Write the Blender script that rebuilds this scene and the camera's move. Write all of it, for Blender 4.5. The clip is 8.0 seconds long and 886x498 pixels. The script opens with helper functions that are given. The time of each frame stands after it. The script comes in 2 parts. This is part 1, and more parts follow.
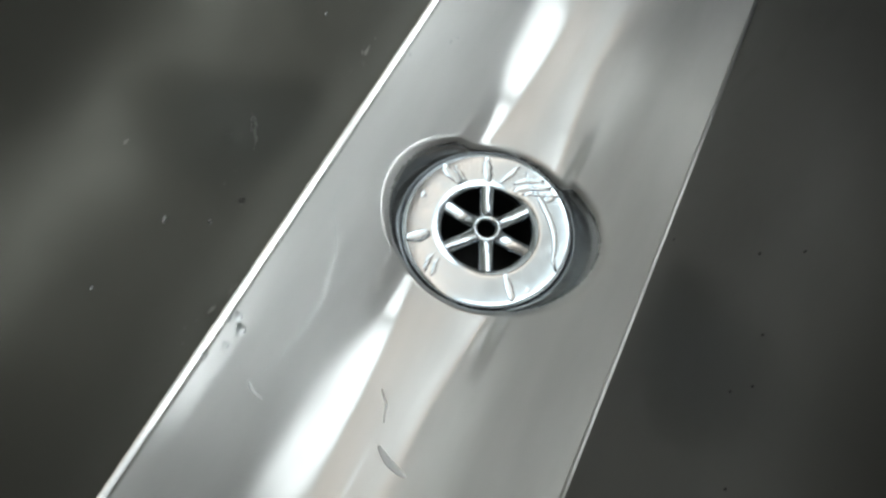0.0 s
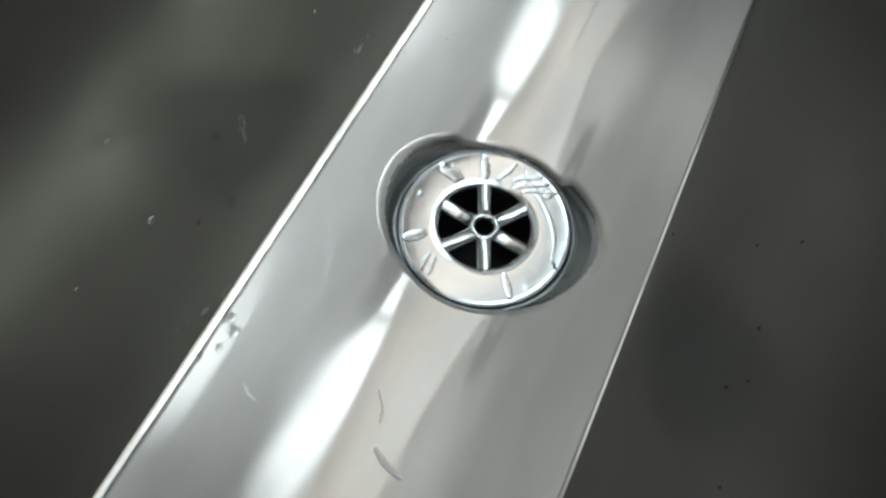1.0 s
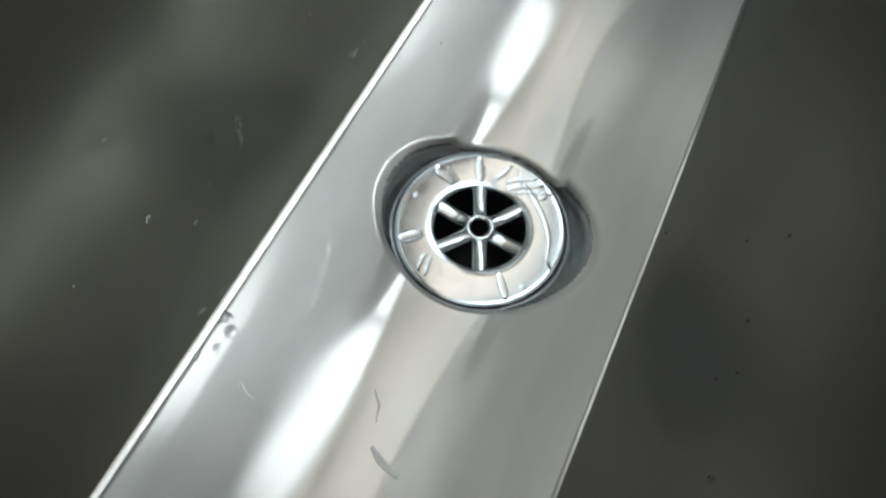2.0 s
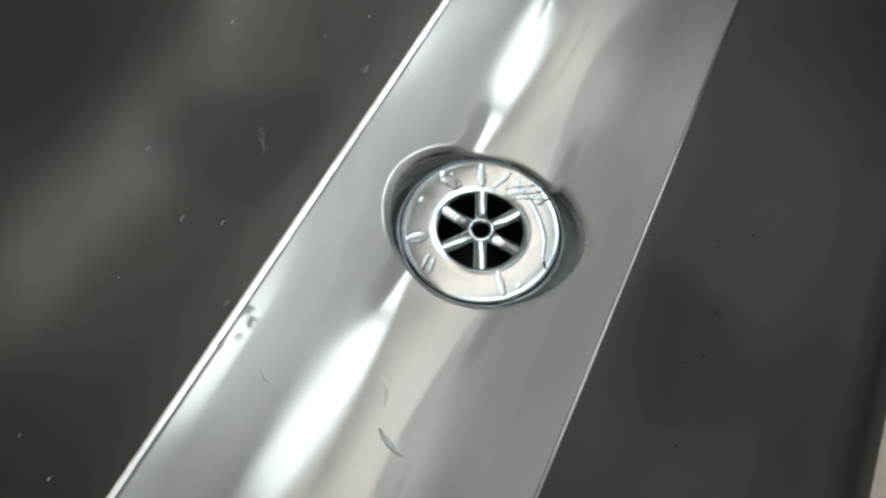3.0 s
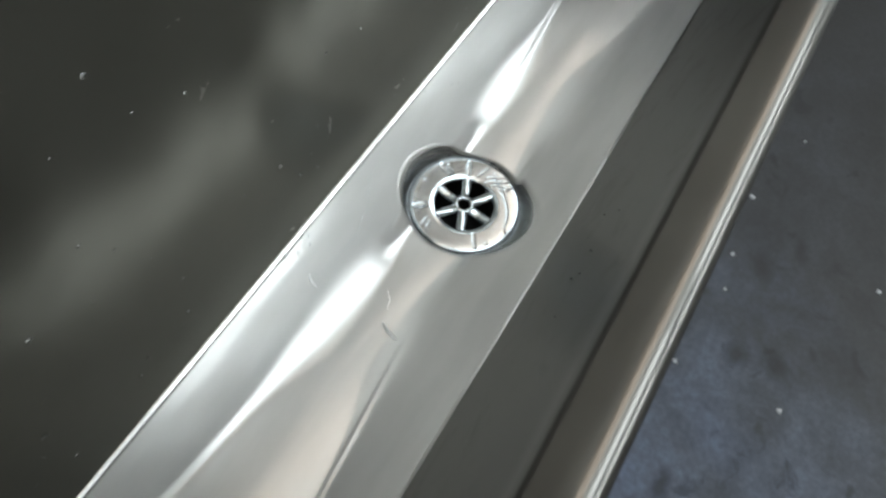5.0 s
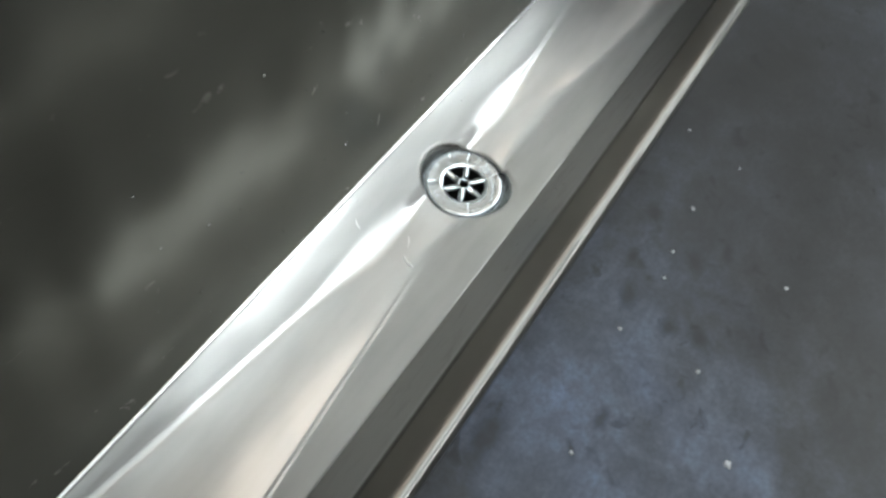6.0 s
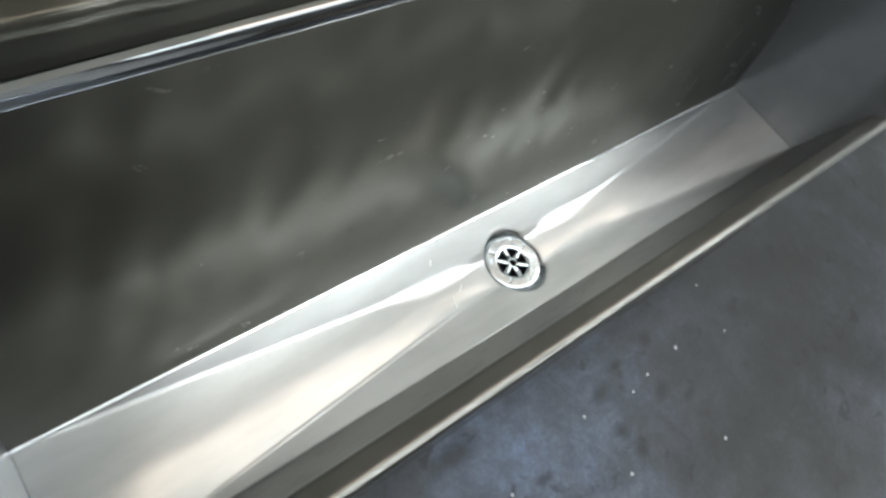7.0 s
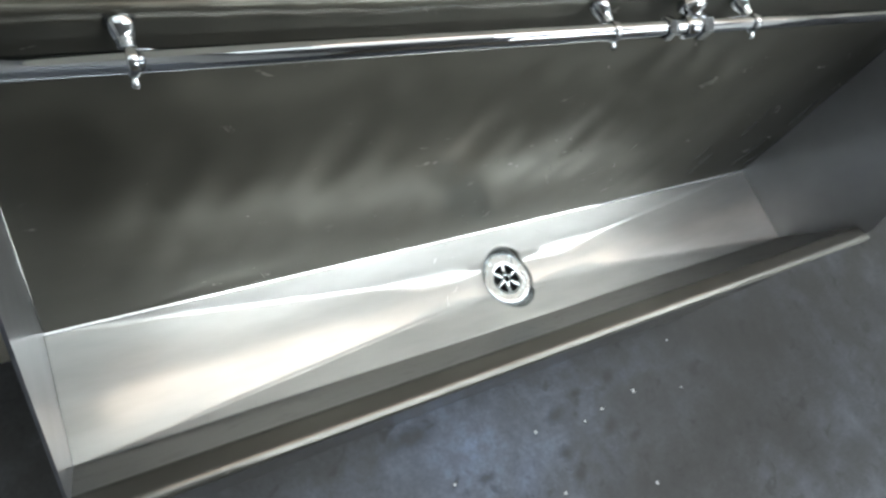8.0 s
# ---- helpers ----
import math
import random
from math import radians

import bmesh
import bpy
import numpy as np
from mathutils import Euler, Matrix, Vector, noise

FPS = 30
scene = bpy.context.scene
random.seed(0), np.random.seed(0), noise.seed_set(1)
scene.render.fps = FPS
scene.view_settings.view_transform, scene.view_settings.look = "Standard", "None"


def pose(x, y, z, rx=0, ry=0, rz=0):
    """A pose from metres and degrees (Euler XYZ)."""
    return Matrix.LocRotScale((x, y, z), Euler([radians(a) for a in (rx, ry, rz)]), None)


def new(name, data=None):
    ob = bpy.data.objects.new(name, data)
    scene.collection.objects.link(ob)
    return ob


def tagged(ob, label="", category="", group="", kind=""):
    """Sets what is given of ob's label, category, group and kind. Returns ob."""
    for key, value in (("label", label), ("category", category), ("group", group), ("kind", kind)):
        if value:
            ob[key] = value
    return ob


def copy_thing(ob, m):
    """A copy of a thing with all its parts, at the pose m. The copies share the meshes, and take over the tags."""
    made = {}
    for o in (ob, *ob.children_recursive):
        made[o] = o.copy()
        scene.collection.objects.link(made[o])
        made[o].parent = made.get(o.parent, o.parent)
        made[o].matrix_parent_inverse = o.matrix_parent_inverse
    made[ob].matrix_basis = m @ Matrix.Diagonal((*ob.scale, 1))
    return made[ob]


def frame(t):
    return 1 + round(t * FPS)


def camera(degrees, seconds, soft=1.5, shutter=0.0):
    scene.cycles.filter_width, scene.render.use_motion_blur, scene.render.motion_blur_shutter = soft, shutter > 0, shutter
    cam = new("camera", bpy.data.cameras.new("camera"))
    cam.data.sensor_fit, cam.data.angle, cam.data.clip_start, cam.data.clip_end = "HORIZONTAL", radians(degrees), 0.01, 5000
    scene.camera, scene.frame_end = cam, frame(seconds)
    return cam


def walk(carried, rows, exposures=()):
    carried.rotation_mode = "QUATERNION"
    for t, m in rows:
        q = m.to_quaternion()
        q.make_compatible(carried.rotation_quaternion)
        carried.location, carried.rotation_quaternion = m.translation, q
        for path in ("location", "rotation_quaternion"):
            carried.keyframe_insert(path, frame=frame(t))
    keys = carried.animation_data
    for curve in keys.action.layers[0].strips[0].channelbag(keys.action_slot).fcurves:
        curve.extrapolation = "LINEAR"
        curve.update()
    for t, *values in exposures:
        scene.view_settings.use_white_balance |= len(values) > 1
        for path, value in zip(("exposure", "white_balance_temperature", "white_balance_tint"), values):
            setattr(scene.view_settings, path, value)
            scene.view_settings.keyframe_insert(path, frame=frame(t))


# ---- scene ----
cam = camera(67.3, 8.0, soft=2.7, shutter=0.4)
walk(cam, [
    (0.0, pose(-0.1385, -0.0266, 0.2549, 23.81, -3.44, -63.69)),
    (0.5, pose(-0.1361, -0.0351, 0.2514, 24.29, -2.13, -63.92)),
    (1.0, pose(-0.1355, -0.0347, 0.2514, 24.17, -1.87, -63.93)),
    (1.5, pose(-0.1328, -0.0439, 0.2495, 24.90, -0.40, -63.97)),
    (1.7, pose(-0.1355, -0.0399, 0.2505, 24.83, -1.18, -64.16)),
    (2.8, pose(-0.1446, -0.0390, 0.2653, 25.17, -1.91, -63.82)),
    (3.0, pose(-0.1499, -0.0469, 0.2733, 25.61, -1.05, -63.60)),
    (3.5, pose(-0.1650, -0.0494, 0.2951, 25.87, -2.75, -63.14)),
    (4.0, pose(-0.1680, -0.0627, 0.3034, 26.50, -1.07, -62.86)),
    (4.2, pose(-0.1756, -0.0585, 0.3159, 26.12, -2.68, -62.48)),
    (5.3, pose(-0.2722, -0.1138, 0.4279, 27.25, -3.94, -57.58)),
    (5.5, pose(-0.3004, -0.1286, 0.4532, 27.65, -3.47, -57.19)),
    (6.0, pose(-0.3713, -0.1541, 0.5458, 28.61, -6.17, -55.42)),
    (6.5, pose(-0.4560, -0.1552, 0.6518, 31.64, -11.26, -49.11)),
    (7.0, pose(-0.5110, -0.1670, 0.7270, 29.37, -15.93, -35.95)),
    (7.5, pose(-0.5287, -0.1824, 0.7691, 26.27, -18.32, -25.85)),
    (8.0, pose(-0.5694, -0.1817, 0.8035, 25.08, -22.68, -23.09)),
], exposures=[(0.0, 0.38), (3.0, 0.36), (4.2, 0.4), (5.5, 0.68), (6.5, 1.06), (8.0, 1.32)])

# ---- light ----
world = bpy.data.worlds.new("world")
scene.world = world
world.use_nodes = True
world.node_tree.nodes["Background"].inputs[0].default_value = (0.9, 0.985, 1.0, 1)
world.node_tree.nodes["Background"].inputs[1].default_value = 0.92
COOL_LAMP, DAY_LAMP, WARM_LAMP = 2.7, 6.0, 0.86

# trough plan, metres
XL, XR = -0.604, 0.596          # inner faces of the end panels
YB, YF = 0.074, -0.073          # back and front edge of the pan
LEAN = 0.12                     # back panel leans back by this much per metre
DEPTH = 0.0235                  # fall of the pan to the waste
SEAT = -0.0262                  # height of the strainer
YM, ZM = -0.1155, 0.1400        # top of the front panel
ZL = 0.1475                     # height of the lip
YL = -0.137                     # outer edge of the lip
ZTOP = 0.449                    # top of the back panel
GROUND = -0.2975
WALL_Y = 0.141


# ---- materials ----
def material(name):
    mat = bpy.data.materials.new(name)
    mat.use_nodes = True
    nt = mat.node_tree
    return mat, nt, nt.nodes["Principled BSDF"]


def noise_node(nt, scale, stretch=(1, 1, 1), detail=4.0, rough=0.55, distortion=0.0):
    tc = nt.nodes.new("ShaderNodeTexCoord")
    mp = nt.nodes.new("ShaderNodeMapping")
    mp.inputs["Scale"].default_value = stretch
    tx = nt.nodes.new("ShaderNodeTexNoise")
    tx.inputs["Scale"].default_value = scale
    tx.inputs["Detail"].default_value = detail
    tx.inputs["Roughness"].default_value = rough
    tx.inputs["Distortion"].default_value = distortion
    nt.links.new(tc.outputs["Object"], mp.inputs[0])
    nt.links.new(mp.outputs[0], tx.inputs["Vector"])
    return tx


def ramp(nt, source, stops):
    rp = nt.nodes.new("ShaderNodeValToRGB")
    el = rp.color_ramp.elements
    while len(el) < len(stops):
        el.new(0.5)
    for e, (p, c) in zip(el, stops):
        e.position, e.color = p, (c if len(c) == 4 else (*c, 1))
    nt.links.new(source.outputs[0], rp.inputs[0])
    return rp


def span(nt, source, lo, hi, a=0.15, b=0.85):
    mr = nt.nodes.new("ShaderNodeMapRange")
    mr.inputs["From Min"].default_value, mr.inputs["From Max"].default_value = a, b
    mr.inputs["To Min"].default_value, mr.inputs["To Max"].default_value = lo, hi
    nt.links.new(source.outputs[0], mr.inputs["Value"])
    return mr


def bump(nt, bsdf, sources):
    last = None
    for source, strength, distance in sources:
        bp = nt.nodes.new("ShaderNodeBump")
        bp.inputs["Strength"].default_value = strength
        bp.inputs["Distance"].default_value = distance
        nt.links.new(source.outputs[0], bp.inputs["Height"])
        if last:
            nt.links.new(last.outputs[0], bp.inputs["Normal"])
        last = bp
    nt.links.new(last.outputs[0], bsdf.inputs["Normal"])


def steel(name, tint, rough_lo, rough_hi, grain, grain_depth, haze=0.0, haze_rough=0.6, spread=None, mirror=1.0, smears=(1, 1.6, 1.6), dull=0.86):
    """Brushed stainless steel: fine grain, smears; haze is the share of light that the brushing scatters wide."""
    mat, nt, bs = material(name)
    smear = noise_node(nt, 7.0, smears, 4.0, 0.55)
    col = ramp(nt, smear, [(0.25, [c * dull for c in tint]), (0.75, [c * 1.05 for c in tint])])
    lines = noise_node(nt, 60.0, grain, 3.0, 0.6)
    rg = nt.nodes.new("ShaderNodeMath")
    rg.operation = "ADD"
    spots = span(nt, noise_node(nt, 34.0, (0.8, 1.2, 1.2), 6.0, 0.7, 0.6), 0.0, 0.09, 0.52, 0.72)     # dried water marks
    nt.links.new(span(nt, smear, rough_lo, rough_hi).outputs[0], rg.inputs[0])
    nt.links.new(spots.outputs[0], rg.inputs[1])
    wide = nt.nodes.new("ShaderNodeBsdfPrincipled")
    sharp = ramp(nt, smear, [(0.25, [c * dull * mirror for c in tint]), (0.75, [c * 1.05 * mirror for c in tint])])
    for node, shade in ((bs, sharp), (wide, col)):
        node.inputs["Metallic"].default_value = 1.0
        nt.links.new(shade.outputs[0], node.inputs["Base Color"])
        bump(nt, node, [(lines, grain_depth, 0.0004)])
    nt.links.new(rg.outputs[0], bs.inputs["Roughness"])
    wide.inputs["Roughness"].default_value = haze_rough
    if spread:                                   # brushing fans the light out across its grain
        across = nt.nodes.new("ShaderNodeCombineXYZ")
        for i in range(3):
            across.inputs[i].default_value = spread[i]
        wide.inputs["Anisotropic"].default_value = 0.85
        nt.links.new(across.outputs[0], wide.inputs["Tangent"])
    mix = nt.nodes.new("ShaderNodeMixShader")
    mix.inputs[0].default_value = haze
    nt.links.new(bs.outputs[0], mix.inputs[1])
    nt.links.new(wide.outputs[0], mix.inputs[2])
    nt.links.new(mix.outputs[0], nt.nodes["Material Output"].inputs[0])
    return mat


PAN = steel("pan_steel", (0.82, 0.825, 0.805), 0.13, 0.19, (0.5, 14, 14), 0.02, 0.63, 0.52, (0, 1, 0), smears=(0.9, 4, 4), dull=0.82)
SHADED_BACK = steel("shaded_back_steel", (0.40, 0.395, 0.345), 0.17, 0.24, (0.5, 14, 14), 0.03, 0.22, 0.56, (0, 0, 1), 0.29)
SHADED_FRONT = steel("shaded_front_steel", (0.27, 0.265, 0.25), 0.28, 0.34, (0.5, 14, 14), 0.03, 0.2, 0.55, (0, 0, 1), 0.45)
SHADED_END = steel("shaded_end_steel", (0.41, 0.43, 0.47), 0.15, 0.21, (14, 0.5, 14), 0.03, 0.42, 0.55)
SHADED_LIP = steel("shaded_lip_steel", (0.44, 0.435, 0.41), 0.08, 0.12, (0.5, 14, 14), 0.02, 0.28, 0.5, None, 0.5)
SHADED_SEAT = steel("shaded_seat_steel", (0.36, 0.37, 0.375), 0.14, 0.2, (3, 3, 3), 0.02, 0.1, 0.45)
LIT_WELD = steel("lit_weld_steel", (0.93, 0.93, 0.92), 0.1, 0.15, (3, 3, 3), 0.02, 0.25, 0.5)


def chrome_material(name, tint, rough):
    mat, nt, bs = material(name)
    bs.inputs["Metallic"].default_value = 1.0
    bs.inputs["Base Color"].default_value = (*tint, 1)
    spots = noise_node(nt, 120.0, (1, 1, 1), 4.0)
    rg = span(nt, spots, rough, rough + 0.08, 0.45, 0.75)
    nt.links.new(rg.outputs[0], bs.inputs["Roughness"])
    return mat


CHROME = chrome_material("chrome", (0.6, 0.63, 0.66), 0.05)
STRAINER = chrome_material("strainer_chrome", (0.75, 0.82, 0.86), 0.13)


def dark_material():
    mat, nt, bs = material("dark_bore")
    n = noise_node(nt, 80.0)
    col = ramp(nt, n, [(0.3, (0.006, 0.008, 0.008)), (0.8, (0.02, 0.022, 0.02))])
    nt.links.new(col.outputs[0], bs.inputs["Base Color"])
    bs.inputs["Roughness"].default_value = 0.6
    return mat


DARK = dark_material()


def water_material():
    mat, nt, bs = material("water")
    bs.inputs["Base Color"].default_value = (0.97, 0.99, 1, 1)
    bs.inputs["Roughness"].default_value = 0.02
    bs.inputs["IOR"].default_value = 1.33
    bs.inputs["Transmission Weight"].default_value = 1.0
    return mat


WATER = water_material()


def concrete_material():
    """Dark sealed concrete: blue-grey mottling, dark oil spots, fine grit, painted sky sheen."""
    mat, nt, bs = material("dark_concrete")
    big = noise_node(nt, 2.6, (1, 1, 1), 4.0, 0.6, 0.4)
    mid = noise_node(nt, 11.0, (1, 1, 1), 6.0, 0.68, 0.2)
    blot = noise_node(nt, 26.0, (1, 1, 1), 3.0, 0.5, 0.8)
    fine = noise_node(nt, 160.0, (1, 1, 1), 3.0)

    def mixed(kind, a, b):
        mx = nt.nodes.new("ShaderNodeMix")
        mx.data_type, mx.blend_type = "RGBA", kind
        mx.inputs[0].default_value = 1.0
        nt.links.new(a, mx.inputs[6])
        nt.links.new(b, mx.inputs[7])
        return mx.outputs[2]

    base = ramp(nt, big, [(0.36, (0.026, 0.0265, 0.028)), (0.5, (0.038, 0.041, 0.048)), (0.66, (0.062, 0.071, 0.09))])
    cloud = ramp(nt, mid, [(0.3, (0.45, 0.45, 0.46)), (0.5, (1, 1, 1)), (0.7, (1.8, 1.85, 1.92))])
    oil = ramp(nt, blot, [(0.28, (0.4, 0.4, 0.41)), (0.38, (1, 1, 1)), (0.9, (1, 1, 1))])
    grit = ramp(nt, fine, [(0.3, (0.8, 0.8, 0.8)), (0.7, (1.2, 1.2, 1.2))])
    out = mixed("MULTIPLY", base.outputs[0], cloud.outputs[0])
    out = mixed("MULTIPLY", out, oil.outputs[0])
    out = mixed("MULTIPLY", out, grit.outputs[0])
    wobble = noise_node(nt, 9.0, (1, 1, 1), 4.0, 0.6)

    def stain_or_sheen(x, y, rx, ry, turn, tone, soft):
        """A patch with a frayed edge round (x, y), for spots and painted sheen."""
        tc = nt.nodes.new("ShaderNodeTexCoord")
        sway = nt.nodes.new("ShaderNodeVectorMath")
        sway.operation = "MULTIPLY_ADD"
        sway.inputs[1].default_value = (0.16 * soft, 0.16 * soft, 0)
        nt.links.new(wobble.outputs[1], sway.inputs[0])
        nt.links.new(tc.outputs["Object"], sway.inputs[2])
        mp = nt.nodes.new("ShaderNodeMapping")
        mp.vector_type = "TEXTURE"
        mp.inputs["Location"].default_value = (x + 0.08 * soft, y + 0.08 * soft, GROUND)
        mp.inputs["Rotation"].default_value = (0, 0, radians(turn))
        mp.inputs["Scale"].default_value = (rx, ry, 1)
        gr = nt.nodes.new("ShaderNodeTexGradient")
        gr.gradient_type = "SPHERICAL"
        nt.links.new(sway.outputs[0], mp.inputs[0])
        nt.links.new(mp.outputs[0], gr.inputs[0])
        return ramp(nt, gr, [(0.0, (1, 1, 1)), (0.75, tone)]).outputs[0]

    out = mixed("MULTIPLY", out, stain_or_sheen(-0.03, -0.30, 0.42, 0.24, 15, (2.3, 2.6, 3.2), 1.0))
    out = mixed("MULTIPLY", out, stain_or_sheen(0.74, -0.32, 0.6, 0.42, 0, (0.36, 0.33, 0.3), 1.0))
    out = mixed("MULTIPLY", out, stain_or_sheen(0.05, -0.33, 0.10, 0.05, 50, (1.35, 1.4, 1.5), 0.5))
    for x, y, rx, ry, turn in ((0.166, -0.223, 0.034, 0.018, 10), (0.160, -0.296, 0.022, 0.02, -15), (0.168, -0.338, 0.03, 0.018, 60), (0.316, -0.19, 0.022, 0.017, 30), (0.330, -0.322, 0.026, 0.012, 15),
                               (-0.128, -0.168, 0.07, 0.022, 5), (0.274, -0.279, 0.03, 0.02, 20), (-0.079, -0.26, 0.018, 0.006, 40), (-0.019, -0.276, 0.022, 0.014, 0), (0.226, -0.2, 0.02, 0.012, 0)):
        out = mixed("MULTIPLY", out, stain_or_sheen(x, y, rx, ry, turn, (0.3, 0.3, 0.31), 0.22))
    nt.links.new(out, bs.inputs["Base Color"])
    rg = span(nt, mid, 0.36, 0.62)
    nt.links.new(rg.outputs[0], bs.inputs["Roughness"])
    bump(nt, bs, [(mid, 0.15, 0.004), (fine, 0.25, 0.001)])
    return mat


CONCRETE = concrete_material()


def plaster(name, a, b, rough=0.8):
    mat, nt, bs = material(name)
    n = noise_node(nt, 2.5, (1, 1, 1), 6.0)
    col = ramp(nt, n, [(0.3, a), (0.7, b)])
    nt.links.new(col.outputs[0], bs.inputs["Base Color"])
    bs.inputs["Roughness"].default_value = rough
    fine = noise_node(nt, 90.0)
    bump(nt, bs, [(fine, 0.1, 0.002)])
    return mat


WHITE_WALL = plaster("white_plaster", (0.68, 0.68, 0.68), (0.76, 0.76, 0.75))
DARK_SOUTH_WALL = plaster("dark_south_plaster", (0.2, 0.17, 0.14), (0.26, 0.225, 0.19))
CREAM_WALL = plaster("cream_plaster", (0.72, 0.69, 0.6), (0.78, 0.75, 0.66))
LINT = plaster("white_lint", (0.88, 0.88, 0.87), (0.93, 0.93, 0.92), 0.6)
CEILING = plaster("ceiling_paint", (0.36, 0.35, 0.35), (0.42, 0.41, 0.41))
CHIP = plaster("pale_chip", (0.55, 0.57, 0.6), (0.7, 0.72, 0.75), 0.5)
GRIME = plaster("dark_grime", (0.012, 0.012, 0.012), (0.03, 0.028, 0.025), 0.7)


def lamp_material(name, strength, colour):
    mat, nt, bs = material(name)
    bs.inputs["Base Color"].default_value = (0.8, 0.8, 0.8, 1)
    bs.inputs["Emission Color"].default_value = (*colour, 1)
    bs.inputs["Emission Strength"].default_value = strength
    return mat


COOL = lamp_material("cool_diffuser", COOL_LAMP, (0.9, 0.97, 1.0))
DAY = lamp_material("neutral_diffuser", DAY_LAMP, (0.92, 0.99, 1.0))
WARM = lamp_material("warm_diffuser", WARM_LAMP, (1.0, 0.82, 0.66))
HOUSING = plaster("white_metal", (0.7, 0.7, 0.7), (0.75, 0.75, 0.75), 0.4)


# ---- helpers ----
def link(name, bm, mat, smooth=True):
    me = bpy.data.meshes.new(name)
    bmesh.ops.recalc_face_normals(bm, faces=bm.faces)
    bm.to_mesh(me)
    bm.free()
    me.materials.append(mat)
    if smooth:
        me.polygons.foreach_set("use_smooth", [True] * len(me.polygons))
    return new(name, me)


def part(name, bm, mat, parent, label="", smooth=True):
    ob = link(name, bm, mat, smooth)
    ob.parent = parent
    if label:
        tagged(ob, label)
    return ob


def empty(name, place, label, category, group="", kind=""):
    ob = new(name)
    ob.empty_display_size = 0.02
    ob.location = place
    return tagged(ob, label, category, group, kind)


def box(lo, hi, bevel=0.0, bm=None):
    bm = bm or bmesh.new()
    c = [(a + b) / 2 for a, b in zip(lo, hi)]
    s = [b - a for a, b in zip(lo, hi)]
    made = bmesh.ops.create_cube(bm, size=1, matrix=Matrix.Translation(c) @ Matrix.Diagonal((*s, 1)))
    if bevel:
        edges = list({e for v in made["verts"] for e in v.link_edges})
        bmesh.ops.bevel(bm, geom=edges, offset=bevel, segments=2, affect="EDGES")
    return bm


def lathe(profile, m=None, steps=48):
    """Turn (radius, height) pairs about z."""
    bm = bmesh.new()
    rings = []
    for r, h in profile:
        if r < 1e-6:
            rings.append([bm.verts.new((0, 0, h))])
        else:
            rings.append([bm.verts.new((r * math.cos(2 * math.pi * i / steps), r * math.sin(2 * math.pi * i / steps), h)) for i in range(steps)])
    for a, b in zip(rings, rings[1:]):
        for i in range(steps):
            j = (i + 1) % steps
            if len(a) == 1 and len(b) == 1:
                continue
            if len(a) == 1:
                bm.faces.new((a[0], b[i], b[j]))
            elif len(b) == 1:
                bm.faces.new((a[i], a[j], b[0]))
            else:
                bm.faces.new((a[i], a[j], b[j], b[i]))
    if m is not None:
        bm.transform(m)
    return bm


def extrude_profile(pts, x0, x1, nx, wave=None):
    """A sheet: (y, z) points swept along x; wave(x, y, z) moves it along its normal."""
    bm = bmesh.new()
    cols = []
    n = len(pts)
    normals = []
    for i in range(n):
        a, b = pts[max(i - 1, 0)], pts[min(i + 1, n - 1)]
        d = Vector((0, b[0] - a[0], b[1] - a[1])).normalized()
        normals.append(Vector((0, -d.z, d.y)))
    for k in range(nx + 1):
        x = x0 + (x1 - x0) * k / nx
        col = []
        for (y, z), nr in zip(pts, normals):
            p = Vector((x, y, z))
            if wave:
                p += nr * wave(x, y, z)
            col.append(bm.verts.new(p))
        cols.append(col)
    for a, b in zip(cols, cols[1:]):
        for i in range(n - 1):
            bm.faces.new((a[i], a[i + 1], b[i + 1], b[i]))
    return bm


# ---- room ----
def slab(name, lo, hi, mat, label, category):
    ob = link(name, box(lo, hi), mat, False)
    return tagged(ob, label, category, kind="structure")


X0, X1, Y0, CEIL = -3.2, 4.4, -5.2, 2.35
slab("floor", (X0 - 0.2, Y0 - 0.2, GROUND - 0.1), (X1 + 0.2, WALL_Y + 0.2, GROUND), CONCRETE, "dark blue-grey stained concrete workshop floor, sky sheen painted in", "floor")
WX0, WX1, WZ0, WZ1 = 0.0, 4.2, 0.9, 2.28      # unseen window opening, added to the north wall for sky light
bm = box((X0 - 0.2, WALL_Y, GROUND), (WX0, WALL_Y + 0.2, CEIL))
box((WX1, WALL_Y, GROUND), (X1 + 0.2, WALL_Y + 0.2, CEIL), 0, bm)
box((WX0, WALL_Y, GROUND), (WX1, WALL_Y + 0.2, WZ0), 0, bm)
box((WX0, WALL_Y, WZ1), (WX1, WALL_Y + 0.2, CEIL), 0, bm)
tagged(link("wall_north", bm, CREAM_WALL, False), "pale plaster wall behind the trough, tinted cream to warm the pan", "wall", kind="structure")
slab("unseen_wall_south", (X0 - 0.2, Y0 - 0.2, GROUND), (X1 + 0.2, Y0, CEIL), DARK_SOUTH_WALL, "unseen wall facing the trough, dark brown to darken reflections", "wall")
slab("wall_west", (X0 - 0.2, Y0, GROUND), (X0, WALL_Y, CEIL), WHITE_WALL, "plain white plaster side wall", "wall")
slab("wall_east", (X1, Y0, GROUND), (X1 + 0.2, WALL_Y, CEIL), WHITE_WALL, "plain white plaster side wall", "wall")
OX0, OX1, OY0 = -2.8, 3.7, -0.55      # unseen rooflight opening, added for overhead sky light
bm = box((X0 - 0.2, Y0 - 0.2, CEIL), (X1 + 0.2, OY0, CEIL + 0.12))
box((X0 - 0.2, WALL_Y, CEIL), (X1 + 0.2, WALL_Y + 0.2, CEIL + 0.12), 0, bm)
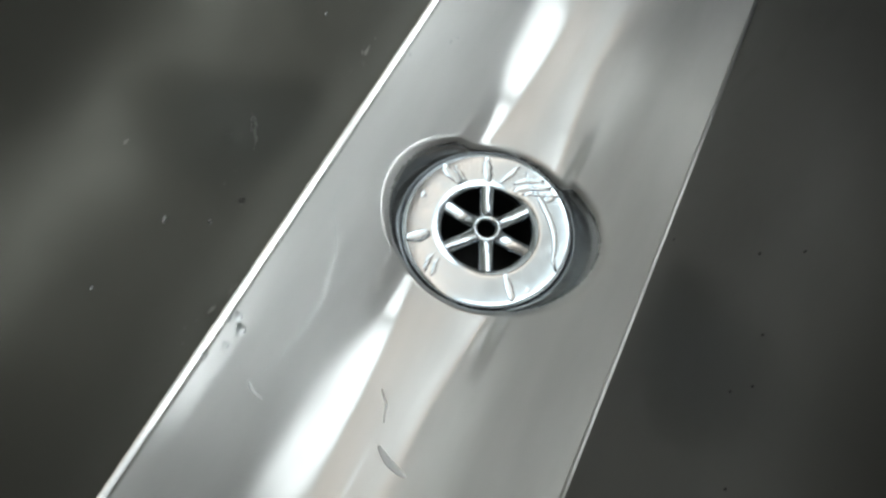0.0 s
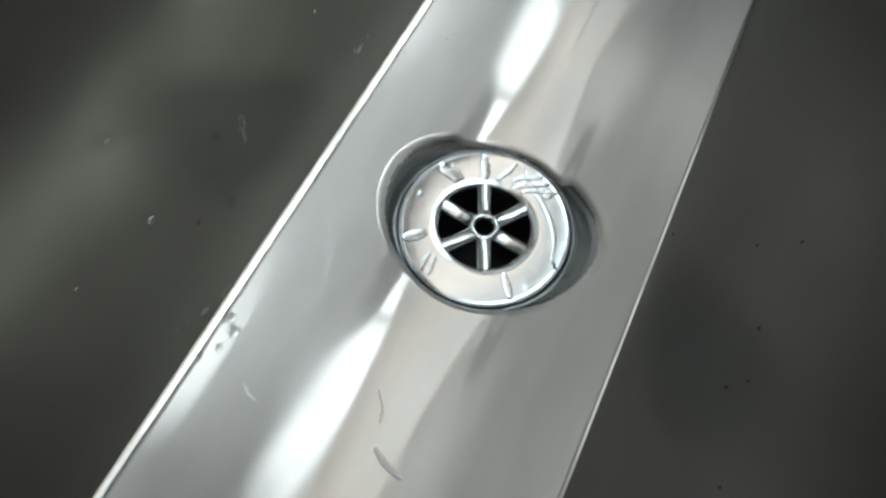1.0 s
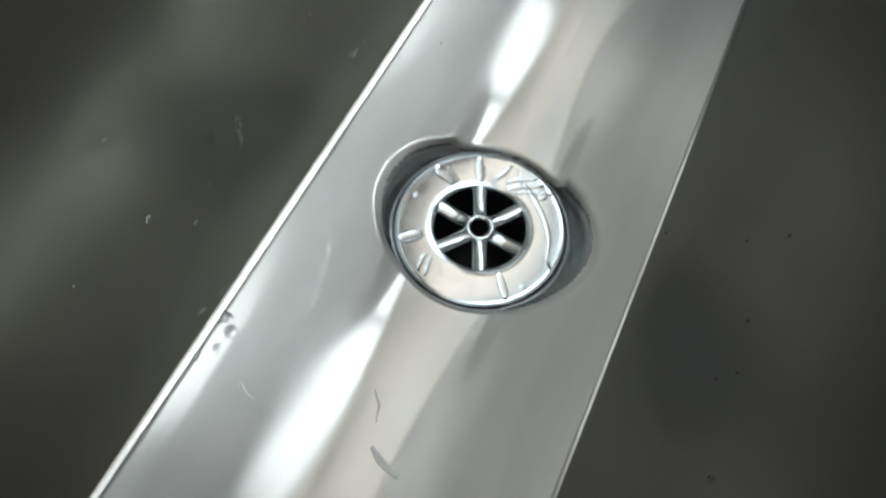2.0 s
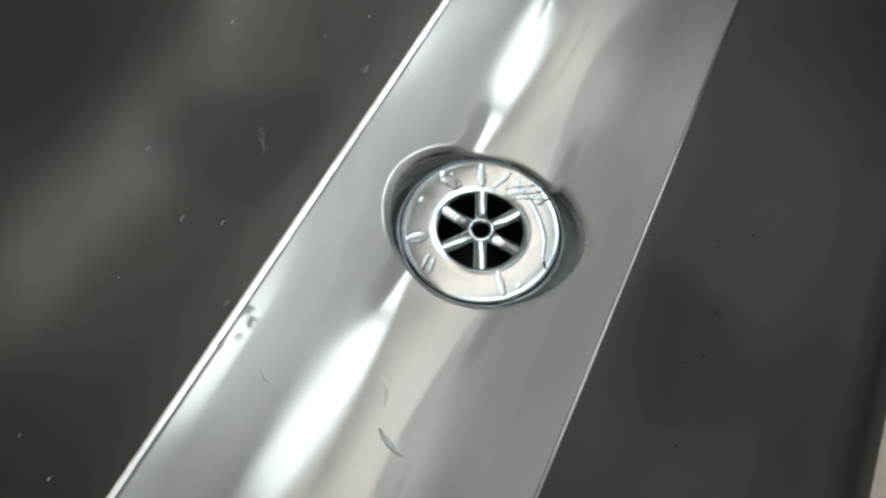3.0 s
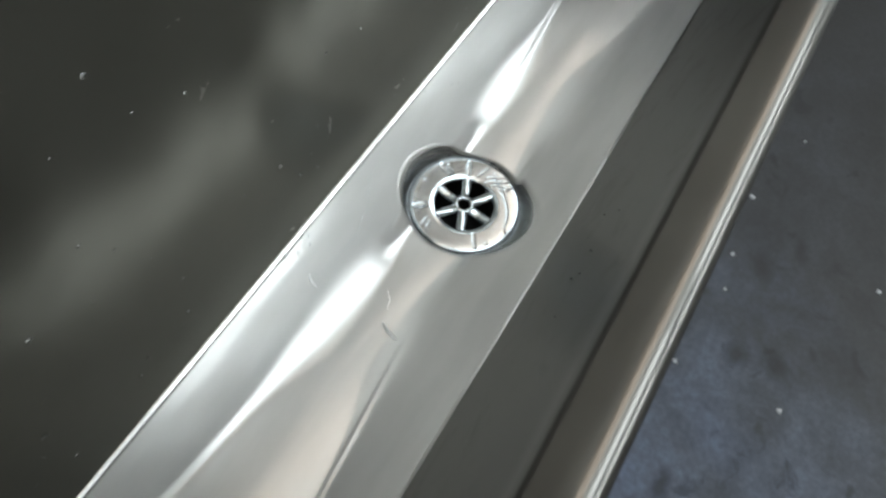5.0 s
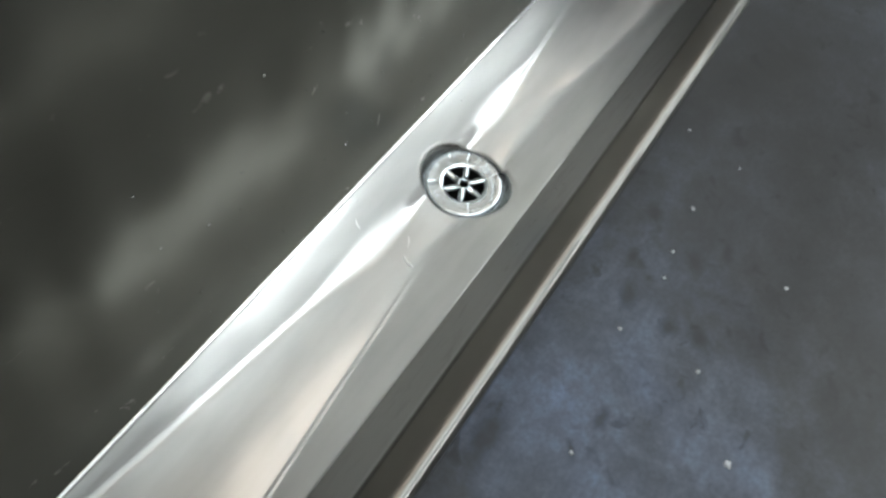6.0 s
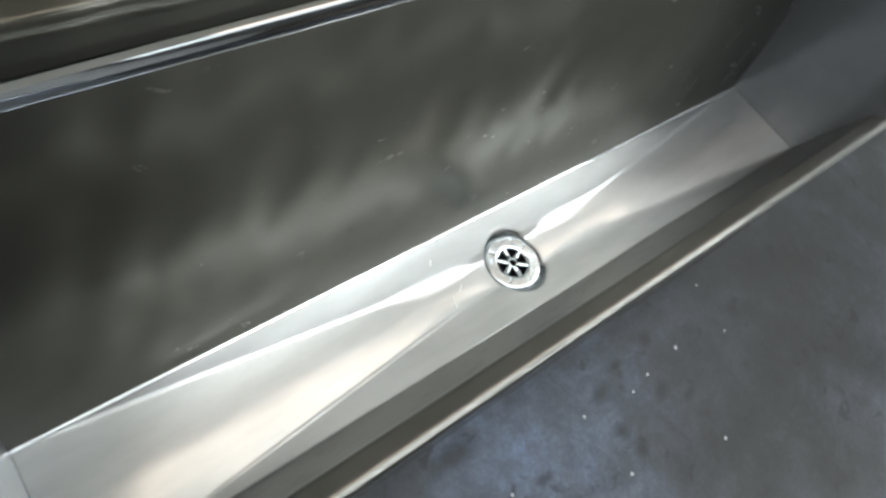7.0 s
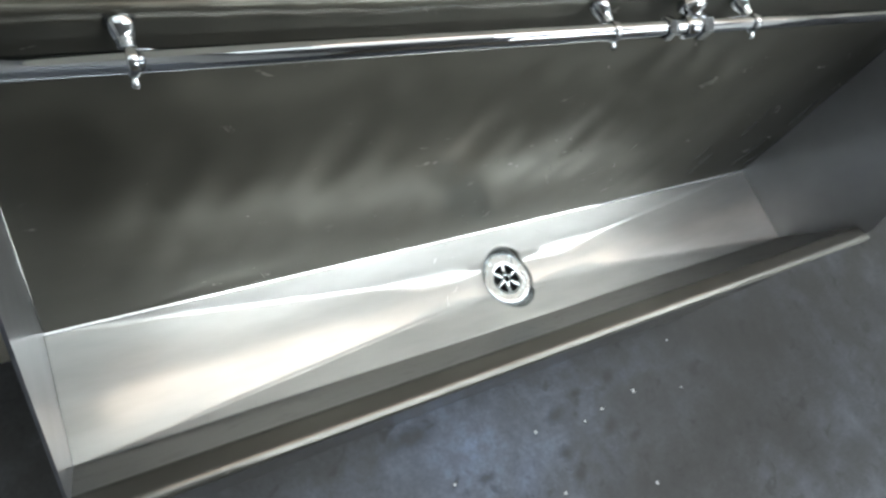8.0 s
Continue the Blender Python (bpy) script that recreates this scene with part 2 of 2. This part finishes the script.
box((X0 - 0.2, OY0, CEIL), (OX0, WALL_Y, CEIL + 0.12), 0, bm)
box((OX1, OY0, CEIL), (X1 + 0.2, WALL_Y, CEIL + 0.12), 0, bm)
tagged(link("ceiling", bm, CEILING, False), "unseen grey ceiling with an added open rooflight", "ceiling", kind="structure")


def unseen_ceiling_light(x, y, length, width, glow, label):
    lamp = empty("unseen_ceiling_light", (x, y, CEIL), label, "ceiling light", "ceiling lights")
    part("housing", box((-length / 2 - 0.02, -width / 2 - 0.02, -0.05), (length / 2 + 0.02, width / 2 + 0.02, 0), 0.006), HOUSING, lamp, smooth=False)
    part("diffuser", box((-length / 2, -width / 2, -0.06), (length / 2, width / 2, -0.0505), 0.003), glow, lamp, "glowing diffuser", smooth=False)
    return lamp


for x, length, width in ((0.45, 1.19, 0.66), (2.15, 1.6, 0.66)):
    unseen_ceiling_light(x, -0.31, length, width, COOL, "unseen ceiling light, cool white, placed to match the pan's streaks")
beam = link("added_roof_beam", box((OX0, -0.38, CEIL), (OX1, -0.28, CEIL + 0.12), 0.004), HOUSING, False)
tagged(beam, "unseen white beam added to carry the ceiling lights", "roof beam", kind="structure")
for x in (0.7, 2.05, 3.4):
    unseen_ceiling_light(x, -2.4, 1.2, 0.6, DAY, "unseen added ceiling light with a neutral white diffuser")

lamp = empty("added_wall_light", (0.25, WALL_Y, 0.58), "unseen warm wall light added above the trough to tint the pan", "wall light")
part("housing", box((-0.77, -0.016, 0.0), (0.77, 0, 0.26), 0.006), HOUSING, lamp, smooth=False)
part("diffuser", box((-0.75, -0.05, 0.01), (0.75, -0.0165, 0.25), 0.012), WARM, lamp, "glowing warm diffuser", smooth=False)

window = empty("added_window", (WX0, WALL_Y + 0.1, WZ0), "unseen open window with a white frame, added for sky light", "window", kind="structure")
for name, lo, hi in (("window_frame", (0.002, -0.03, 0.002), (0.042, 0.03, WZ1 - WZ0 - 0.002)),
                     ("window_frame", (WX1 - WX0 - 0.042, -0.03, 0.002), (WX1 - WX0 - 0.002, 0.03, WZ1 - WZ0 - 0.002)),
                     ("window_frame", (0.042, -0.03, WZ1 - WZ0 - 0.042), (WX1 - WX0 - 0.042, 0.03, WZ1 - WZ0 - 0.002)),
                     ("window_sill", (0.042, -0.03, 0.002), (WX1 - WX0 - 0.042, 0.03, 0.032))):
    part(name, box(lo, hi, 0.003), HOUSING, window, smooth=False)

# ---- the trough ----
trough = empty("steel_trough", (0, 0, GROUND), "long brushed stainless steel wall trough, wet inside", "trough urinal")
BASE = Matrix.Translation((0, 0, -GROUND))


def tpart(name, bm, mat, label="", smooth=True):
    bm.transform(BASE)
    return part(name, bm, mat, trough, label, smooth)


def smooth_max(a, b, k):
    h = max(k - abs(a - b), 0.0) / k
    return max(a, b) + h * h * k * 0.25


def pan_falls(x, y):
    a = x / (XR if x > 0 else XL)
    b = y / (YB if y > 0 else YF)
    flat = 0.14 + 0.14 * math.exp(-(x / 0.07) ** 2)
    b = math.sqrt(max(b - flat, 0.0) ** 2 + 0.0009) / (1 - flat)
    k = 0.34 + 0.2 * min(abs(a), 0.3)
    f = min(max((abs(x) - 0.075) / 0.15, 0.0), 1.0)
    tight = (0.03 if y > 0 else 0.12) if x > 0 else (0.08 if y > 0 else 0.02)
    k -= (k - tight) * f * f * (3 - 2 * f)
    z = -DEPTH * (1 - min(smooth_max(a, b, k), 1.0))
    if (x < 0) != (y > 0):                                 # the two hard folds stand up as a fine bright line
        along = min(max((abs(x) - 0.1) / 0.08, 0.0), 1.0) * min(max((0.5 - abs(x)) / 0.06, 0.0), 1.0)
        uneven = 0.9 + 0.6 * noise.noise((x * 16, 0.0, 3.3))
        z += (0.0010 if x < 0 else 0.0005) * along * max(uneven, 0.0) * math.exp(-((b - a) / 0.024) ** 2)
    g = min(max((b - a - 0.02) / (0.2 if y > 0 else 0.12), 0.0), 1.0)        # the end falls run out flush at the waste
    z -= 0.0036 * (1 - g * g * (3 - 2 * g)) * math.exp(-(max(abs(x) - 0.035, 0) / 0.022) ** 2)
    edge = min(1.0, (1 - max(a, b)) * 6)
    z += edge * 0.0007 * noise.noise((x * 7, y * 10, 0.3)) + edge * 0.00025 * noise.noise((x * 22, y * 30, 4.3))
    return z


def pan_height(x, y):
    """The falls with the pressed seat sunk into them; its wall is steeper at the back than at the front."""
    z, r = pan_falls(x, y), math.hypot(x, y)
    if r < 0.062:
        sink = SEAT - 0.002 + max(r - 0.0395, 0) * (2.3 - 0.8 * max(-y, 0.0) / max(r, 0.001))
        z = -smooth_max(-z, -sink, 0.0065 + 0.002 * max(y, 0.0) / 0.045)
    return z


def spaced(lo, hi, dense, fine, coarse):
    out, v = [], lo
    while v < hi - 1e-6:
        out.append(v)
        v += fine if abs(v) < dense else coarse
    return out + [hi]


def basin_pan():
    xs = spaced(XL, XR, 0.066, 0.0008, 0.0065)
    ys = spaced(YF, YB, 0.066, 0.0008, 0.0012)
    bm = bmesh.new()
    grid = [[bm.verts.new((x, y, pan_height(x, y))) for y in ys] for x in xs]
    for i in range(len(xs) - 1):
        for j in range(len(ys) - 1):
            if math.hypot((xs[i] + xs[i + 1]) / 2, (ys[j] + ys[j + 1]) / 2) > 0.036:
                bm.faces.new((grid[i][j], grid[i + 1][j], grid[i + 1][j + 1], grid[i][j + 1]))
    return bm


pan = tpart("basin_floor", basin_pan(), PAN, "bright steel pan creased down to the waste")
pan.data.materials.append(SHADED_SEAT)
for face in pan.data.polygons:                   # pressed seat round the waste: same steel, shade painted as a darker tint
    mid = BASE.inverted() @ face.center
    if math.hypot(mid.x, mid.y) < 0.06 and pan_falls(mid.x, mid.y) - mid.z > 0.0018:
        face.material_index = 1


def back_wave(x, y, z):
    f = min(1.0, z * 12)
    return f * (0.0012 * noise.noise((x * 5, z * 4, 1.7)) + 0.0017 * noise.noise((x * 20 + z * 8, z * 2.0, 7.7)) + 0.0016 * noise.noise((x * 23 - z * 7, z * 2.0, 1.2)) + 0.00022 * noise.noise((x * 52, z * 4, 2.7)))


def back_panel():
    zs = [0.0025 + (ZTOP - 0.012 - 0.0025) * i / 60 for i in range(61)]
    pts = [(YB - 0.0008, 0.0006)] + [(YB + LEAN * z, z) for z in zs]
    ty = YB + LEAN * (ZTOP - 0.012)
    pts += [(ty - 0.003, ZTOP - 0.0095), (ty - 0.0045, ZTOP - 0.005), (ty - 0.003, ZTOP - 0.001), (ty + 0.001, ZTOP), (WALL_Y - 0.001, ZTOP)]
    return extrude_profile(pts, XL, XR, 200, back_wave)


tpart("back_panel", back_panel(), SHADED_BACK, "tall brushed steel back panel, leaning back, shade in its dark tint")


def bead(x0, x1, y, z, r):
    bm = lathe([(0.0, x0), (r, x0), (r, x1), (0.0, x1)], ALONG, 12)
    bm.transform(Matrix.Translation((0, y, z)))
    return bm


ALONG = Matrix.Rotation(radians(90), 4, "Y")


def seam(x0, x1, y, width, lo, hi):
    """A slightly domed ground seam, tipped forward lo to hi degrees to catch lamps."""
    pts, py, pz = [], y, 0.0022
    for i in range(9):
        pts.append((py, pz))
        a = radians(lo + (hi - lo) * i / 8)
        py -= width / 8 * math.cos(a)
        pz -= width / 8 * math.sin(a)
    pts.append((py, pz - 0.002))
    return extrude_profile(pts[::-1], x0, x1, 240, lambda x, y, z: 0.00012 * noise.noise((x * 40, 0.0, 2.2)))


tpart("weld_bead", seam(XL, XR, YB + 0.0004, 0.0034, 7, 20), LIT_WELD, "bright ground weld seam")
tpart("weld_bead", bead(XL, XR, YF + 0.0003, 0.0002, 0.0011), PAN, "bright polished weld seam")


def front_wave(x, y, z):
    f = min(1.0, max(z, 0) * 15) * min(1.0, max(ZM - z, 0) * 30)
    return f * (0.0008 * noise.noise((x * 6, z * 6, 3.1)) + 0.0002 * noise.noise((x * 30, z * 14, 5.1)))


def front_panel():
    n = 16
    pts = [(YF + (YM - YF) * i / n, 0.0006 + (ZM - 0.004 - 0.0006) * i / n) for i in range(n)]
    pts += [(YM + 0.0012, ZM - 0.0042), (YM + 0.0002, ZM - 0.0022), (YM - 0.0015, ZM - 0.0008)]
    return extrude_profile(pts, XL - 0.003, XR + 0.003, 120, front_wave)


def rolled_lip():
    r = 0.0065
    pts = [(YM - 0.0015, ZM - 0.0008), (YM - 0.005, ZM + 0.0008), (YM - 0.010, ZM + 0.0032), (YL + 0.006, ZL - 0.0018), (YL + 0.003, ZL - 0.0006)]
    pts += [(YL - r * math.sin(radians(a)), ZL - r + r * math.cos(radians(a))) for a in range(0, 151, 10)]
    pts += [(YL + 0.003, ZL - 0.014), (YL + 0.003, GROUND)]
    return extrude_profile(pts, XL - 0.003, XR + 0.003, 120, lambda x, y, z: 0.0002 * noise.noise((x * 9, 0.0, 6.4)))


tpart("front_panel", front_panel(), SHADED_FRONT, "low steel front, sloping outward, shade in its dark tint")
tpart("rolled_lip", rolled_lip(), SHADED_LIP, "smooth rolled steel lip")


def end_panel(x, out):
    """A side cheek: the front edge slopes back as it rises."""
    pts = [(YL + 0.004, GROUND), (YL + 0.004, ZM - 0.004), (YL + 0.006, ZM + 0.02), (-0.036, 0.40), (-0.02, 0.43), (0.0, ZTOP), (WALL_Y - 0.001, ZTOP), (WALL_Y - 0.001, GROUND)]
    bm = bmesh.new()
    inner = [bm.verts.new((x, y, z)) for y, z in pts]
    outer = [bm.verts.new((x + out * 0.0025, y, z)) for y, z in pts]
    bm.faces.new(inner)
    bm.faces.new(outer[::-1])
    for i in range(len(pts)):
        j = (i + 1) % len(pts)
        bm.faces.new((inner[i], outer[i], outer[j], inner[j]))
    return bm


tpart("end_panel", end_panel(XL - 0.0005, -1), SHADED_END, "brushed steel end cheek", False)
tpart("end_panel", end_panel(XR + 0.0005, 1), SHADED_END, "brushed steel end cheek", False)

corner = lathe([(0.0, 0.085), (0.0009, 0.086), (0.0011, 0.2), (0.0009, 0.3), (0.0011, ZTOP - 0.03), (0.0, ZTOP - 0.029)], Matrix.Translation((XL + 0.0004, YB - 0.0004, 0)) @ Matrix.Rotation(-math.atan(LEAN), 4, "X"), 10)
tpart("weld_bead", corner, LIT_WELD, "bright ground weld seam up the corner")

# ---- the waste strainer ----
strainer = empty("drain_strainer", (0, 0, SEAT), "round chromed six-spoke waste strainer, wet", "drain")
rim = [(0.0215, -0.0035), (0.0216, -0.0010), (0.0218, -0.0002), (0.0223, 0.0002), (0.0262, 0.0004), (0.030, 0.0006), (0.034, 0.0008), (0.0378, 0.0010), (0.0392, 0.0010), (0.0400, 0.0006), (0.0402, 0.0), (0.0398, -0.0006), (0.030, -0.0012), (0.0215, -0.0035)]
part("flange", lathe(rim, steps=96), STRAINER, strainer)
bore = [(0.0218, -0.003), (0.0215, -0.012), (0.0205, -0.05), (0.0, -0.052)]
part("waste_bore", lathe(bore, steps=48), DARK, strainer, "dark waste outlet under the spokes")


def spoke(angle):
    bm = bmesh.new()
    ring = [(-0.0036, -0.003), (-0.0035, -0.001), (-0.0026, 0.0), (0.0, 0.0003), (0.0026, 0.0), (0.0035, -0.001), (0.0036, -0.003)]
    rows = []
    for r, drop in ((0.0062, 0.0004), (0.008, 0.0012), (0.014, 0.0012), (0.020, 0.0004), (0.0235, 0.0)):
        rows.append([bm.verts.new((r, y, z - drop)) for y, z in ring])
    for a, b in zip(rows, rows[1:]):
        for i in range(len(ring)):
            j = (i + 1) % len(ring)
            bm.faces.new((a[i], a[j], b[j], b[i]))
    bm.transform(Matrix.Rotation(radians(angle), 4, "Z"))
    return bm


for i in range(6):
    part("spoke", spoke(24 + 60 * i), STRAINER, strainer)
hub = [(0.0044, -0.004), (0.0044, -0.0012), (0.0050, -0.0002), (0.0066, -0.0002), (0.0073, -0.0012), (0.0073, -0.004), (0.0044, -0.004)]
part("hub", lathe(hub, steps=32), STRAINER, strainer)

# ---- sparge pipe and brackets ----
PY, PZ, PR = 0.0945, 0.4325, 0.0076
pipe = empty("flush_pipe", (0, PY, PZ), "polished chrome flush pipe along the back panel", "pipe")
tube = lathe([(0.0, XL + 0.001), (PR, XL + 0.001), (PR, 0.0), (PR, XR - 0.001), (0.0, XR - 0.001)], ALONG, 40)
part("tube", tube, CHROME, pipe)


def hex_nut(r, x0, x1):
    bm = lathe([(0.8 * r, x0), (0.93 * r, x0), (r, x0 + 0.0015), (r, x1 - 0.0015), (0.93 * r, x1), (0.8 * r, x1)], steps=6)
    bm.transform(ALONG)
    return bm


part("union_nut", hex_nut(0.0118, -0.033, -0.022), CHROME, pipe, smooth=False)
part("union_nut", hex_nut(0.0135, 0.014, 0.028), CHROME, pipe, smooth=False)
part("collar", lathe([(0.0078, -0.005), (0.0108, -0.004), (0.0108, 0.019), (0.0078, 0.020)], ALONG, 32), CHROME, pipe)
BRANCH = Matrix.Translation((0.010, 0, 0)) @ Matrix.Rotation(radians(-62), 4, "X")
part("inlet_branch", lathe([(0.009, 0.003), (0.0098, 0.009), (0.0098, 0.014), (0.0135, 0.015), (0.014, 0.022), (0.013, 0.0255), (0.0095, 0.026), (0.0095, 0.034)], BRANCH, 32), CHROME, pipe)


def bracket(x):
    standoff = YB + LEAN * PZ - PY
    b = empty("pipe_bracket", (x, PY, PZ), "chrome cone bracket clasping the flush pipe", "pipe bracket", "pipe brackets")
    back = Matrix.Rotation(radians(-90), 4, "X")
    cone = [(0.0, standoff - 0.0003), (0.0105, standoff - 0.0003), (0.0103, standoff - 0.0016), (0.0056, 0.0158), (0.004, 0.0154), (0.0, 0.0154)]
    part("cone", lathe(cone, back, 36), CHROME, b)
    rings = [(0.003, 0.0158), (0.0056, 0.0155), (0.0063, 0.0145), (0.0055, 0.0135), (0.0046, 0.0132), (0.0055, 0.0129), (0.0061, 0.0119), (0.0054, 0.011), (0.0045, 0.0107), (0.0052, 0.0104), (0.0054, 0.0094), (0.003, 0.0088)]
    part("neck", lathe(rings, back, 32), CHROME, b)
    ringp = [(PR + 0.0002, -0.0036), (PR + 0.0018, -0.0034), (PR + 0.0022, -0.002), (PR + 0.0022, 0.002), (PR + 0.0018, 0.0034), (PR + 0.0002, 0.0036)]
    part("clasp", lathe(ringp, ALONG, 36), CHROME, b)
    cap = [(0.0, 0.0165), (0.0018, 0.0161), (0.003, 0.0146), (0.0031, 0.0128), (0.0026, 0.0115), (0.0025, 0.009)]
    part("screw_cap", lathe(cap, Matrix.Rotation(radians(125), 4, "X"), 20), CHROME, b)
    return b


first = bracket(-0.509)
for x in (-0.100, 0.1045):
    copy_thing(first, Matrix.Translation((x, PY, PZ)))


# ---- water and dirt ----
def drop_mesh(r, flat=0.6):
    bm = bmesh.new()
    bmesh.ops.create_uvsphere(bm, u_segments=16, v_segments=10, radius=r, matrix=Matrix.Diagonal((1, 1, flat, 1)))
    return bm


for x, y, r in ((-0.0965, 0.0722, 0.0024), (-0.1133, 0.0722, 0.0026), (-0.0985, 0.0655, 0.0026), (-0.0945, 0.069, 0.0022), (-0.1065, 0.067, 0.0016), (0.053, 0.0705, 0.002), (0.074, 0.058, 0.0016), (0.079, 0.056, 0.0012)):
    ob = link("water_drop", drop_mesh(r), WATER)
    ob.location = (x, y, pan_height(x, y) + r * 0.35)
    tagged(ob, "clear bead of water on the steel pan", "water drop", "water drops on the pan")


specks = bmesh.new()
rng = random.Random(4)
for n in range(46):
    x, z = rng.uniform(-0.3, 0.2), rng.uniform(0.02, 0.2)
    r = rng.uniform(0.0006, 0.0016)
    bmesh.ops.create_icosphere(specks, subdivisions=2, radius=r, matrix=Matrix.Translation((x, YB + LEAN * z - 0.0006, z)) @ Matrix.Diagonal((1, 0.5, 1.1, 1)))
tagged(link("water_specks", specks, WATER), "fine water specks on the steel back panel", "water specks", kind="stuff")

for x, y, z in ((-0.043, -0.0936, 0.074), (-0.061, -0.0926, 0.068), (-0.060, -0.0945, 0.076), (0.015, -0.0755, 0.008), (-0.01, -0.0906, 0.062), (-0.0155, -0.0955, 0.081), (-0.09, -0.0946, 0.077)):
    bm = bmesh.new()
    bmesh.ops.create_icosphere(bm, subdivisions=2, radius=0.0006, matrix=Matrix.Diagonal((0.8, 0.5, 1.4, 1)))
    ob = link("dirt_speck", bm, GRIME)
    ob.location = (x, YF + (YM - YF) * z / ZM + 0.0003, z)
    tagged(ob, "tiny dark dirt speck on the steel front", "dirt speck", "dirt specks on the front")

for n, (x, y, r) in enumerate(((0.509, -0.169, 0.0018), (0.489, -0.270, 0.0021), (0.364, -0.238, 0.0036), (0.273, -0.246, 0.0024), (0.324, -0.413, 0.0026), (0.110, -0.237, 0.0026), (0.120, -0.355, 0.0028), (0.028, -0.439, 0.0048), (0.224, -0.254, 0.0020), (-0.080, -0.263, 0.0024))):
    rr = random.Random(n)
    bm = bmesh.new()
    bmesh.ops.create_icosphere(bm, subdivisions=2, radius=r * 1.2)
    for v in bm.verts:
        v.co *= rr.uniform(0.55, 1.3)
        v.co.z *= 0.3
    ob = link("pale_chip", bm, CHIP)
    ob.location = (x, y, GROUND + r * 0.12)
    tagged(ob, "small pale chip lying on the dark concrete", "chip", "pale chips on the floor")


def ridge(points, r, flat=0.55):
    """A thin standing thread of water along points."""
    bm = bmesh.new()
    rows = []
    n = len(points)
    for i, p in enumerate(points):
        a, b = Vector(points[max(i - 1, 0)]), Vector(points[min(i + 1, n - 1)])
        d = (b - a).normalized()
        side = d.cross(Vector((0, 0, 1))).normalized()
        w = r * (0.35 + 0.65 * math.sin(math.pi * (i + 0.35) / (n - 0.3)))
        rows.append([bm.verts.new(Vector(p) + side * (w * math.cos(t)) + Vector((0, 0, w * flat * math.sin(t)))) for t in [k * math.pi / 4 for k in range(8)]])
    for a, b in zip(rows, rows[1:]):
        for k in range(8):
            bm.faces.new((a[k], a[(k + 1) % 8], b[(k + 1) % 8], b[k]))
    bm.faces.new(rows[0][::-1])
    bm.faces.new(rows[-1])
    return bm


def on_flange(angle, r):
    a = radians(angle)
    return (r * math.cos(a), r * math.sin(a), SEAT + 0.0004 + max(r - 0.026, 0) * 0.05)


thread = link("water_thread", ridge([on_flange(-8 - 7 * i, 0.0325 - 0.0022 * math.sin(i * 0.33) + (0.004 if i in (0, 13) else 0)) for i in range(14)], 0.0016), WATER)
tagged(thread, "curved thread of water standing on the chrome strainer", "water thread")
for angle, r, size in ((-36, 0.0345, 0.0026), (236, 0.036, 0.0017), (88, 0.034, 0.0016)):
    ob = link("water_drop", drop_mesh(size, 0.25), WATER)
    ob.location = on_flange(angle, r)
    tagged(ob, "flat bead of water on the chrome strainer", "water drop", "water drops on the strainer")


def pan_track(points, steps, jitter, seed):
    """Points on the pan along a bent line, with a little sideways wander."""
    rng = random.Random(seed)
    out = []
    for a, b in zip(points, points[1:]):
        for i in range(steps):
            f = i / steps
            x, y = a[0] + (b[0] - a[0]) * f, a[1] + (b[1] - a[1]) * f + rng.uniform(-jitter, jitter)
            out.append((x, y, pan_height(x, y) + 0.0001))
    return out


wet = ((-0.013, 0.062), (-0.030, 0.063), (-0.049, 0.051), (-0.071, 0.0455), (-0.091, 0.0465), (-0.114, 0.051))
ob = link("water_trickle", ridge(pan_track(wet, 16, 0.0010, 6), 0.0007, 0.8), WATER)
tagged(ob, "thin wandering trickle of water on the steel pan", "water trickle")


def scrap(points, r, flat):
    ob = link("paper_scrap", ridge(pan_track(points, 5, 0.0002, len(points)), r, flat), LINT)
    ob.location.z = 0.0002
    tagged(ob, "tiny white paper scrap stuck to the wet pan", "paper scrap", "paper scraps on the pan")


scrap(((-0.1133, 0.0532), (-0.1162, 0.0492), (-0.1172, 0.0443)), 0.0007, 0.5)
scrap(((-0.1113, -0.003), (-0.1143, -0.0079), (-0.1162, -0.0138), (-0.1172, -0.0187)), 0.0015, 0.22)
scrap(((-0.0906, 0.0069), (-0.0955, 0.002), (-0.104, -0.001)), 0.0005, 0.5)

# wet film streaks on the strainer: angle round the rim, inner and outer radius, slant, half width
for angle, r0, r1, slant, size in ((56, 0.0255, 0.0385, 6, 0.0019), (50, 0.026, 0.036, 4, 0.0010), (-20, 0.024, 0.0385, -22, 0.0012), (-28, 0.025, 0.039, -20, 0.0010),
                                   (-13, 0.027, 0.0385, -18, 0.0009), (4, 0.025, 0.037, -12, 0.0010), (126, 0.027, 0.0385, 3, 0.0022), (150, 0.029, 0.037, 10, 0.0009),
                                   (157, 0.028, 0.0365, 9, 0.0008), (223, 0.025, 0.0385, -3, 0.0013), (24, 0.024, 0.038, 3, 0.0016)):
    wobble = random.Random(angle)
    film = [on_flange(angle + slant * (i / 7 - 0.5) + wobble.uniform(-1.2, 1.2), r0 + (r1 - r0) * i / 7) for i in range(8)]
    ob = link("water_streak", ridge(film, size * 1.5, 0.2), WATER)
    tagged(ob, "short streak of water on the chrome strainer", "water streak", "water streaks on the strainer")
